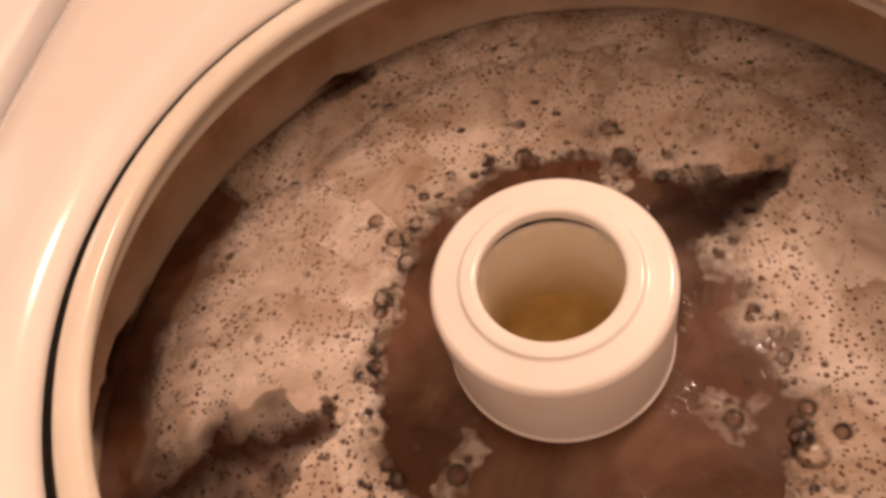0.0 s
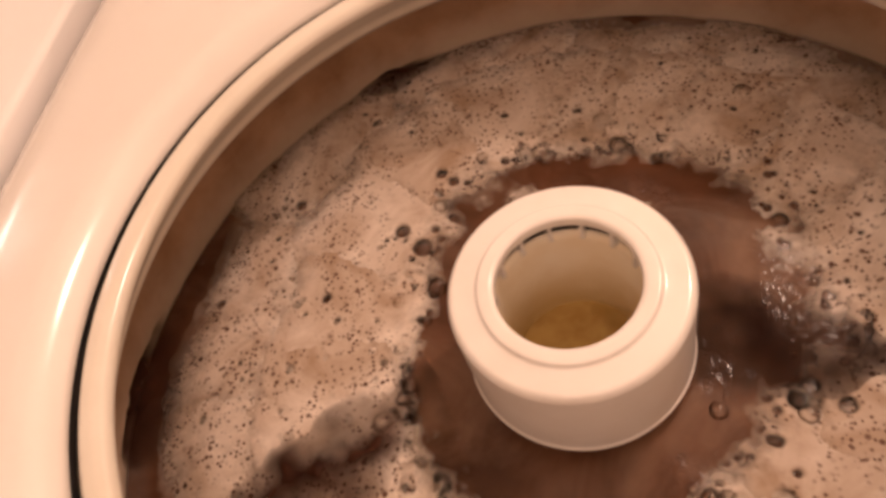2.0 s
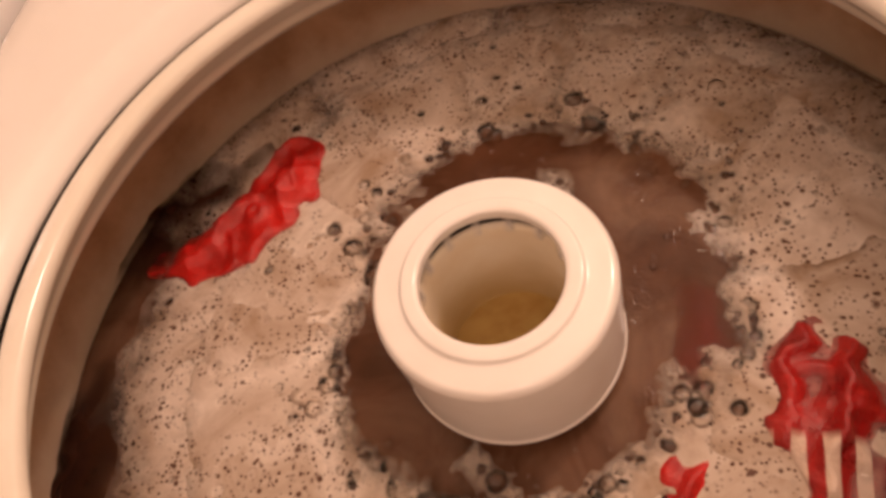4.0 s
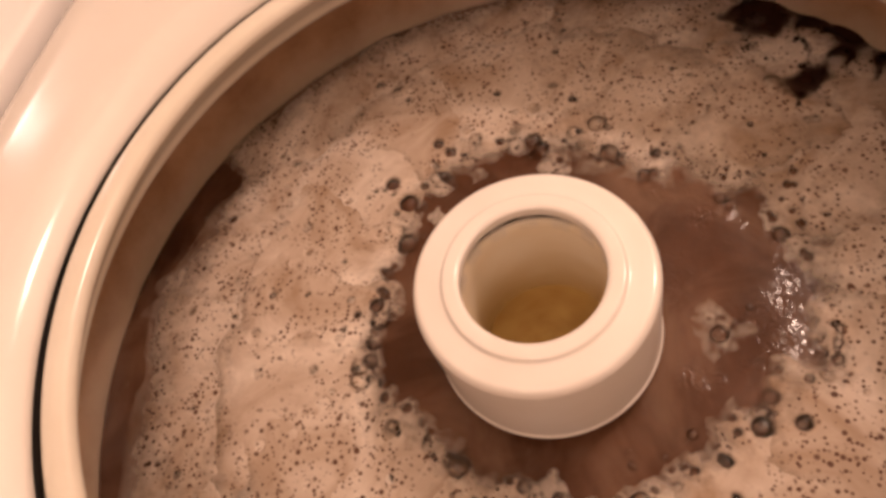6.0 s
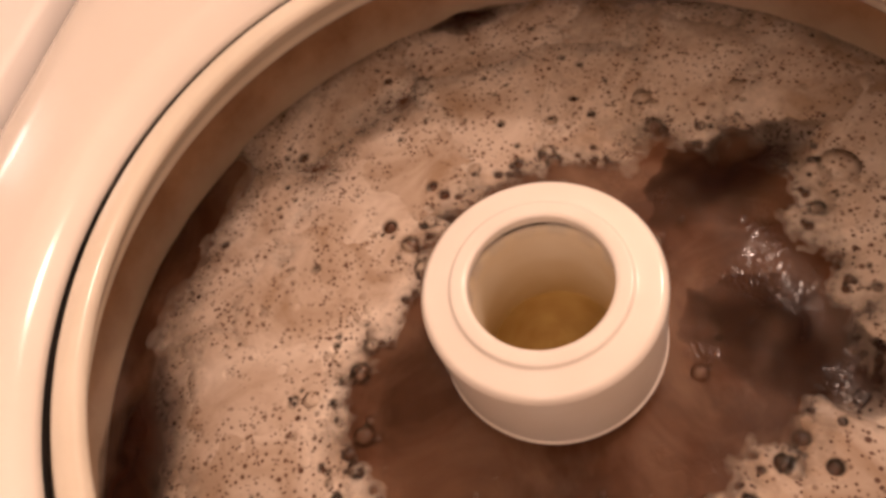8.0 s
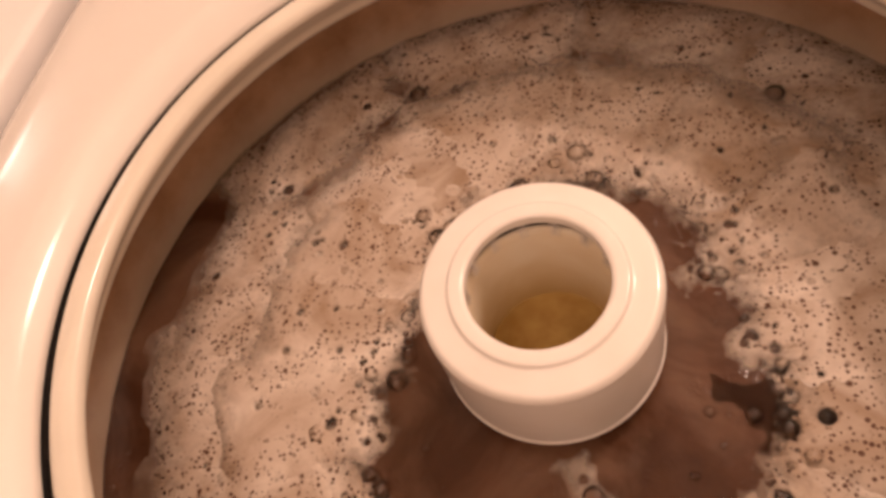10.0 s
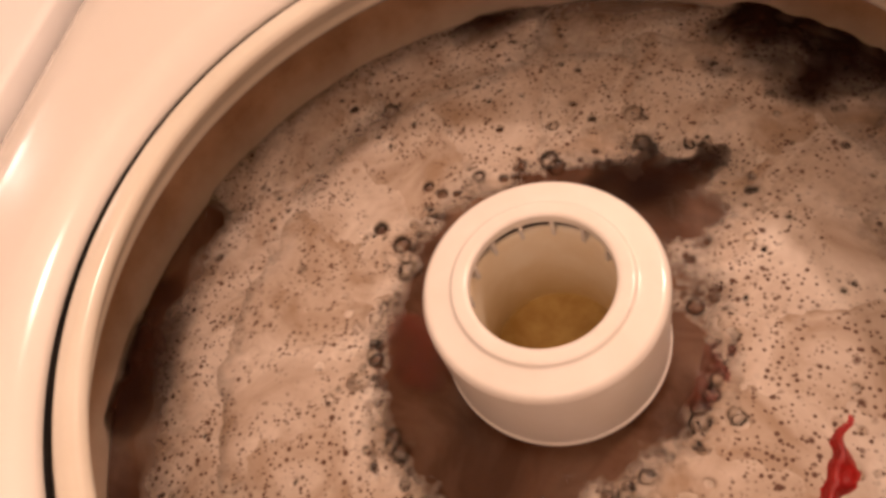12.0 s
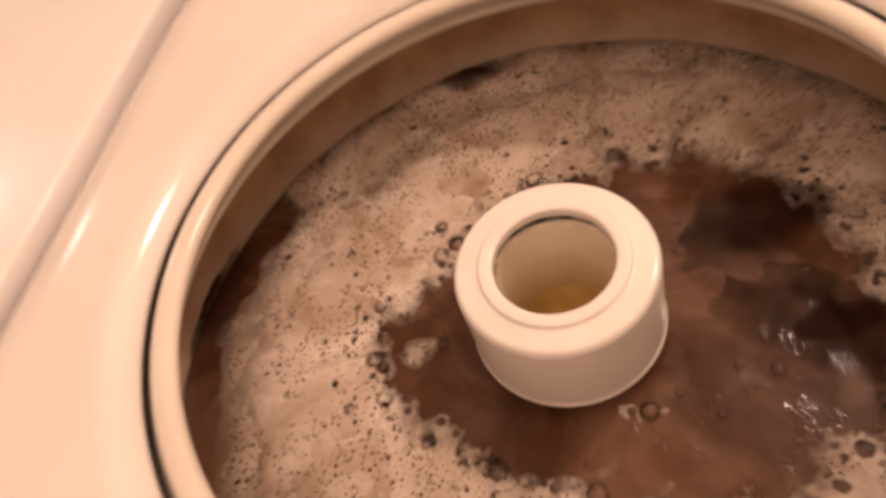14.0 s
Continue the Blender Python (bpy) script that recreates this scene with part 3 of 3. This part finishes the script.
def crumpled(seed, a, b, height, folds, bend=0.0):
    """A wet garment's top showing above the water: a swollen, folded sheet with a lower side, so that it has body."""
    step = 0.0018
    xs, ys = np.arange(-a * 1.15, a * 1.15, step), np.arange(-b * 1.15, b * 1.15, step)
    bm = bmesh.new()
    rows_ = {}
    for i, x in enumerate(xs):
        for j, y in enumerate(ys):
            p = Vector((x, y, seed * 2.1))
            rim = 1 - math.hypot(x / a, (y - bend * x * x / a) / b) + 0.40 * noise.noise(p * 24) + 0.25 * noise.noise(p * 60)
            warp = 0.7 * noise.noise(p * 22) + 0.25 * noise.noise(p * 70)
            ridge = 1 - abs(math.sin(folds * (y / b + warp * 1.3 + 0.5 * x / a)))
            fold2 = 1 - abs(noise.noise(p * 48))
            z = height * (1 - math.exp(-max(rim, -0.3) / 0.30)) * (0.25 + 0.65 * ridge ** 1.5 + 0.35 * fold2 ** 3) + 0.0006 * noise.noise(p * 150)
            if rim > -0.28:
                rows_[i, j] = (bm.verts.new((x, y, z)), bm.verts.new((x, y, min(z - 0.002, -height * 0.8))))
    for (i, j) in list(rows_):
        q = [(i, j), (i + 1, j), (i + 1, j + 1), (i, j + 1)]
        if all(c in rows_ for c in q):
            bm.faces.new([rows_[c][0] for c in q])
            bm.faces.new([rows_[c][1] for c in reversed(q)])
    return bm


def garment(name, label, category, seed, a, b, height, folds, material, bend=0.0):
    me = mesh_from(name, crumpled(seed, a, b, height, folds, bend), material)
    return tagged(new(name, me), label, category, "laundry in the wash")


black_shirt = garment("black_garment", "soaked black garment bulging out of the suds", "garment", 3, 0.095, 0.060, 0.010, 2.2, BLACK)
dark_sock = garment("dark_garment", "dark brown soaked cloth by the basket wall", "garment", 5, 0.036, 0.015, 0.005, 1.6, BROWN)
dark_towel = garment("dark_garment", "dark soaked garment surfacing along the basket wall", "garment", 7, 0.058, 0.027, 0.006, 2.0, BROWN)
dark_cuff = garment("dark_garment", "dark soaked cloth fold in thin suds", "garment", 9, 0.074, 0.034, 0.006, 1.8, BROWN)
dark_fold = garment("dark_garment", "small dark soaked cloth fold beside the agitator", "garment", 11, 0.028, 0.013, 0.004, 1.5, BROWN)
red_shirt = garment("red_garment", "bright red soaked garment rising through the suds", "garment", 13, 0.070, 0.029, 0.015, 3.0, RED, 0.35)
striped_shirt = garment("striped_garment", "red and white striped soaked garment", "garment", 15, 0.056, 0.034, 0.014, 3.2, RED_STRIPE)
red_sleeve = garment("red_garment", "small red soaked sleeve by the agitator", "garment", 17, 0.020, 0.013, 0.008, 2.4, RED)
white_shirt = garment("pale_garment", "pale soaked garment with a printed care label", "garment", 19, 0.028, 0.020, 0.004, 1.5, PALE)
sunk_dark = garment("dark_garment", "near-black soaked garment rolling just under the murky water", "garment", 27, 0.056, 0.038, 0.005, 1.2, SUNK_BLACK)
sunk_trousers = garment("dark_garment", "dark brown soaked trouser leg under the open water", "garment", 29, 0.080, 0.036, 0.005, 1.2, SUNK_BLACK)
sunk_red = garment("red_garment", "dull red soaked cloth just under the murky water", "garment", 21, 0.040, 0.020, 0.003, 1.5, SUNK_RED)
sunk_red_sleeve = garment("red_garment", "dull red soaked sleeve close against the agitator", "garment", 23, 0.030, 0.016, 0.003, 1.5, SUNK_RED)


def free_bubble(label, r, height):
    """A clear bubble afloat, with the thick wet ring round its foot."""
    bm = bmesh.new()
    bmesh.ops.create_uvsphere(bm, u_segments=28, v_segments=18, radius=r)
    bmesh.ops.delete(bm, geom=[v for v in bm.verts if v.co.z < -0.3 * r], context="VERTS")
    for v in bm.verts:
        v.co.z *= height
    ob = tagged(new("soap_bubble", mesh_from("soap_bubble", bm, FILM)), label, "bubble", "large bubbles")
    foot = part("foot_ring", lathe([(r + 0.0004 * math.cos(a), 0.0005 * math.sin(a)) for a in [2 * math.pi * i / 8 for i in range(8)]], 36, close=True), WATER, ob, "wet brown ring at the bubble's foot")
    return ob


large_bubble = free_bubble("large clear soap bubble over dark water in the suds", 0.0125, 0.7)
broad_bubble = free_bubble("broad flat soap bubble on the open water", 0.0220, 0.5)
edge_bubble = free_bubble("clear round soap bubble at the edge of the suds", 0.0090, 0.8)
rng_label = random.Random(4)
for k in range(9):
    bar = box(bmesh.new(), -0.0007 - 0.0004 * rng_label.random(), -0.010 + 0.003 * rng_label.random(), -0.0004, 0.0007, 0.006 + 0.006 * rng_label.random(), 0.0004)
    ob = part("printed_bar", bar, INK, white_shirt, "dark printed bar", smooth=False)
    ob.location, ob.rotation_euler = (-0.012 + 0.003 * k, 0, 0.0052), (0, 0, radians(12 + 4 * k))

# ---- motion ----


def on_water(az, r, dz=0.0, turn=0.0):
    a = radians(az)
    return pose(CX + r * math.cos(a), CY + r * math.sin(a), WATER_Z + dz, 0, 0, az + turn)


def edge_at(az, t):
    """The suds' inner edge in a direction at a time, in metres."""
    step = 360 / len(SUDS_EDGE)
    lo = int(az // step) * step % 360
    f = az / step - az // step

    def one(a):
        rows = SUDS_EDGE[int(round(a)) % 360]
        return float(np.interp(t, [r[0] for r in rows], [r[1] for r in rows])) / 1000
    return one(lo) * (1 - f) + one(lo + step) * f


def clear_edge(az, t):
    """Where a raft's inner edge lies, held back where the suds beside it lie farther out."""
    own = edge_at(az, t)
    beside = max(edge_at((az + 18) % 360, t), edge_at((az - 18) % 360, t))
    return max(own, 0.55 * beside + 0.45 * own) - 0.004


def drift(thing, rows, turn):
    """Key a garment: seconds, x, y, and how far its middle stands over the water in mm."""
    walk(thing, [(t, pose(x, y, WATER_Z + ((z - 6.0) * 0.8 if z > 0 else z) / 1000, 2 * math.sin(3 * t), 2 * math.cos(2 * t), turn + 6 * math.sin(0.8 * t))) for t, x, y, z in rows])


def motions():
    stroke = 0.2048
    rows, t = [], 0.0
    while t < 14.001:
        rows.append((t, pose(0, 0, 0, 0, 0, 45 * math.cos(math.pi * (t - 7.1) / stroke))))
        t += 1 / 30
    walk(agitator, rows)
    halves = [0.5 * i for i in range(29)]
    walk(water, [(t, pose(CX, CY, WATER_Z, 0, 0, 9 * t + 6 * math.sin(2.1 * t))) for t in halves])
    for az, rows in SUDS_EDGE.items():
        ob = inner_suds[az]
        walk(ob, [(t, on_water(az + 4 * math.sin(1.7 * t + az), clear_edge(az, t), 0.0004 + 0.0008 * math.sin(2.9 * t + az), 5 * math.sin(1.1 * t + az))) for t in halves])
    for k, ob in enumerate(outer_suds):
        az = k * 30
        walk(ob, [(t, on_water(az + 4 * math.sin(t * 0.9 + k), max((0.198 if 30 <= az <= 130 else 0.166) + 0.005 * math.sin(k + 1.3 * t), edge_at(az, t) + 0.010), 0.0)) for t in halves])
    for k, ob in enumerate(wisps):
        az, r = k * 45 + 9 * math.sin(k * 5.1), 0.078 + 0.030 * ((k * 0.618) % 1)
        walk(ob, [(t, on_water(az + 14 * math.sin(1.3 * t + k) + 5 * t, r + 0.010 * math.sin(1.9 * t + 2 * k), -0.0006 + 0.0010 * math.sin(1.1 * t + 3 * k), 50 + 30 * math.sin(0.7 * t + k)))
                  for t in halves])
    drift(black_shirt, [(0, 0.223, 0.131, -40), (5.5, 0.216, 0.135, -40), (6.1, 0.223, 0.152, 6), (6.5, 0.222, 0.143, 4), (6.9, 0.237, 0.158, -40), (9.6, 0.225, 0.154, -40), (10.3, 0.225, 0.154, 8), (10.5, 0.208, 0.116, 10), (11, 0.184, 0.159, 10), (11.5, 0.214, 0.144, 10), (12, 0.229, 0.148, 9), (12.5, 0.233, 0.134, 7), (13, 0.254, 0.155, 2), (13.4, 0.246, 0.165, -40), (14, 0.290, 0.176, -40)], -20)
    drift(dark_sock, [(0, -0.083, 0.251, 9), (0.5, -0.061, 0.274, 8), (1, -0.057, 0.274, 5), (1.5, -0.060, 0.267, -3), (2, -0.049, 0.261, 9), (2.4, -0.041, 0.259, -30), (5.8, 0.018, 0.252, -30), (6.5, 0.058, 0.245, 9), (7, -0.007, 0.252, 9), (7.5, 0.003, 0.265, 9), (8, 0.002, 0.263, 9), (8.6, 0.006, 0.261, -30), (10.6, 0.015, 0.256, -30), (11, 0.013, 0.250, 5), (11.5, 0.019, 0.248, 9), (12, 0.020, 0.256, 11), (12.5, 0.007, 0.269, 10), (13, -0.008, 0.274, 8), (13.5, -0.041, 0.254, 9), (14, -0.004, 0.255, 11)], 5)
    drift(dark_towel, [(0, -0.258, 0.066, 12), (0.5, -0.237, 0.072, 11), (1, -0.249, 0.066, 12), (1.5, -0.260, 0.058, 12), (2, -0.262, 0.067, 10), (2.5, -0.253, 0.062, 10), (3, -0.261, 0.036, 8), (3.5, -0.261, 0.027, 9), (4, -0.260, 0.022, 8), (4.6, -0.256, 0.021, -30), (6.8, -0.267, -0.030, -30), (7.5, -0.261, -0.024, 9), (8, -0.248, -0.009, 13), (8.6, -0.248, -0.009, -30), (10.1, -0.259, -0.001, -30), (10.5, -0.259, -0.004, 7), (11, -0.254, 0.053, -3), (11.5, -0.260, 0.034, 11), (12, -0.250, 0.055, 13), (12.5, -0.268, 0.048, 10), (13, -0.249, 0.101, 8), (13.5, -0.254, 0.102, 8), (14, -0.252, 0.108, 9)], 75)
    drift(dark_cuff, [(0, -0.182, -0.011, 11), (0.5, -0.178, -0.016, 12), (1, -0.179, -0.015, 12), (1.5, -0.160, -0.024, 12), (2, -0.157, -0.022, 11), (2.5, -0.165, -0.020, 9), (2.9, -0.170, -0.030, -30), (3.2, -0.200, 0.120, -30), (3.6, -0.219, 0.213, 6), (4, -0.195, 0.173, 10), (4.2, -0.199, 0.163, 11), (5.0, -0.180, 0.080, -30), (6, -0.133, -0.065, -30), (6.5, -0.137, -0.064, 11), (6.9, -0.143, -0.059, -30), (14, -0.176, -0.065, -30)], 15)
    drift(dark_fold, [(0, 0.139, 0.062, 7), (0.5, 0.148, 0.080, 3), (1, 0.130, 0.057, 7), (1.5, 0.150, 0.070, -30), (2.6, 0.098, -0.076, -30), (3, 0.100, -0.084, 8), (3.4, 0.104, -0.088, -30), (12.8, 0.117, -0.076, -30), (13.5, 0.110, -0.075, 5), (14, 0.150, -0.047, 6)], 10)
    drift(red_shirt, [(0, -0.228, 0.166, -40), (3.2, -0.196, 0.167, -30), (3.4, -0.163, 0.180, -8), (3.5, -0.154, 0.186, -3), (3.7, -0.155, 0.171, -1), (4, -0.132, 0.145, 9), (4.2, -0.130, 0.135, 10), (4.9, -0.123, 0.095, 6), (5.6, -0.149, 0.060, -40), (10.9, -0.132, 0.110, -40), (11.3, -0.126, 0.108, -6), (11.5, -0.131, 0.098, -1.2), (11.7, -0.131, 0.096, -5), (11.9, -0.134, 0.095, -40), (14, -0.164, 0.113, -40)], 29)
    drift(striped_shirt, [(0, 0.095, -0.118, -40), (3.1, 0.092, -0.122, -40), (3.4, 0.109, -0.122, -13), (3.6, 0.125, -0.103, -6), (4, 0.130, -0.091, 8), (4.2, 0.117, -0.113, 8), (4.9, 0.112, -0.117, -40), (10.4, 0.134, -0.064, -40), (10.9, 0.131, -0.066, -5), (11, 0.128, -0.073, -2.5), (11.5, 0.113, -0.098, -9), (12, 0.100, -0.104, -4), (12.3, 0.093, -0.107, -40), (14, 0.093, -0.136, -40)], 65)
    drift(red_sleeve, [(0, 0.101, -0.107, -40), (3.5, 0.056, -0.102, -40), (3.9, 0.051, -0.100, 6), (4, 0.053, -0.098, 7), (4.2, 0.054, -0.093, 6), (4.6, 0.051, -0.092, -40), (9.8, -0.170, -0.040, -40), (10.3, -0.188, -0.030, 4.5), (10.7, -0.177, -0.028, 5), (11, -0.178, -0.040, 5), (11.3, -0.163, -0.020, 3), (11.5, -0.152, 0.001, 4.5), (11.8, -0.125, -0.010, -40), (14, -0.100, -0.050, -40)], 60)
    drift(white_shirt, [(0, -0.246, 0.001, -40), (9.9, -0.247, -0.014, -40), (10.4, -0.237, -0.014, 5), (10.5, -0.235, -0.015, 6), (11, -0.215, -0.013, 6), (11.2, -0.206, -0.015, 4), (11.5, -0.196, -0.016, -40), (14, -0.236, -0.019, -40)], 10)
    drift(sunk_dark, [(0, 0.125, 0.059, 7), (0.5, 0.145, 0.065, -12), (2, 0.128, 0.063, -12), (3, 0.091, 0.064, 7), (3.5, 0.106, 0.082, -12), (4.4, 0.120, 0.080, -30), (6, 0.120, 0.050, -30), (6.5, 0.121, 0.042, -12), (7, 0.119, 0.070, 7), (7.5, 0.122, 0.076, 7), (8, 0.128, 0.083, 7), (8.7, 0.130, 0.080, -30), (10.5, 0.145, 0.026, -30), (11.5, 0.099, 0.020, -30), (12, 0.091, 0.092, 7), (12.5, 0.114, 0.084, 7), (13, 0.089, 0.105, 7), (13.5, 0.125, 0.067, 7), (14, 0.138, 0.034, 7)], 20)
    drift(sunk_trousers, [(0, 0.075, -0.074, -12), (1, 0.083, -0.023, -12), (2, 0.084, -0.025, 7), (2.5, 0.075, -0.039, -30), (6, 0.110, -0.030, -30), (7, 0.110, -0.025, -12), (7.5, 0.125, -0.019, 7), (8, 0.116, -0.028, 7), (8.7, 0.120, -0.040, -12), (10.5, 0.105, -0.076, 7), (11, 0.080, -0.006, -12), (11.5, 0.073, -0.025, -30), (12.5, 0.100, -0.030, -30), (13, 0.128, -0.029, 7), (13.5, 0.122, -0.032, 7), (14, 0.135, -0.040, 7)], -35)
    drift(sunk_red, [(0, 0.077, -0.012, -30), (3.8, 0.080, -0.010, -30), (4, 0.090, -0.032, 5), (4.2, 0.094, -0.033, 8), (5.0, 0.075, -0.020, -30), (10.4, 0.077, -0.019, -30), (10.9, 0.085, -0.009, 6), (11.5, 0.077, -0.007, 7), (11.7, 0.072, -0.013, 6), (12, 0.072, -0.046, 6), (12.5, 0.069, -0.030, -30), (14, 0.067, -0.034, -30)], 70)
    drift(sunk_red_sleeve, [(0, -0.086, 0.010, -30), (11.4, -0.085, 0.007, -30), (11.7, -0.083, 0.009, 8), (12, -0.077, 0.016, 10), (12.3, -0.079, 0.025, 8), (12.6, -0.082, 0.026, -30), (14, -0.105, 0.023, -30)], 100)
    for ob, rows in ((large_bubble, [(0, 0.130, 0.072, -30), (6.2, 0.120, 0.040, -30), (6.5, 0.130, 0.016, 0), (7, 0.140, 0.039, 0), (7.5, 0.169, 0.067, 0), (8, 0.179, 0.063, 0), (8.6, 0.182, 0.059, -30), (14, 0.200, 0.050, -30)]),
                     (broad_bubble, [(0, -0.125, -0.027, -30), (12.6, -0.116, -0.019, -30), (12.9, -0.118, -0.027, 0), (13.1, -0.122, -0.031, 0), (13.4, -0.139, -0.029, -30), (14, -0.160, -0.041, -30)]),
                     (edge_bubble, [(0, 0.093, -0.092, 0), (0.5, 0.087, -0.085, 0), (1, 0.079, -0.053, 0), (1.5, 0.080, -0.086, 0), (2, 0.093, -0.062, 0), (2.5, 0.109, 0.079, 0), (3, 0.106, 0.101, 0), (3.5, 0.096, 0.089, 0), (4, 0.093, 0.128, 0), (5, 0.075, 0.129, -30), (14, 0.045, 0.167, -30)])):
        walk(ob, [(t, pose(x, y, WATER_Z + z / 1000)) for t, x, y, z in rows])


motions()
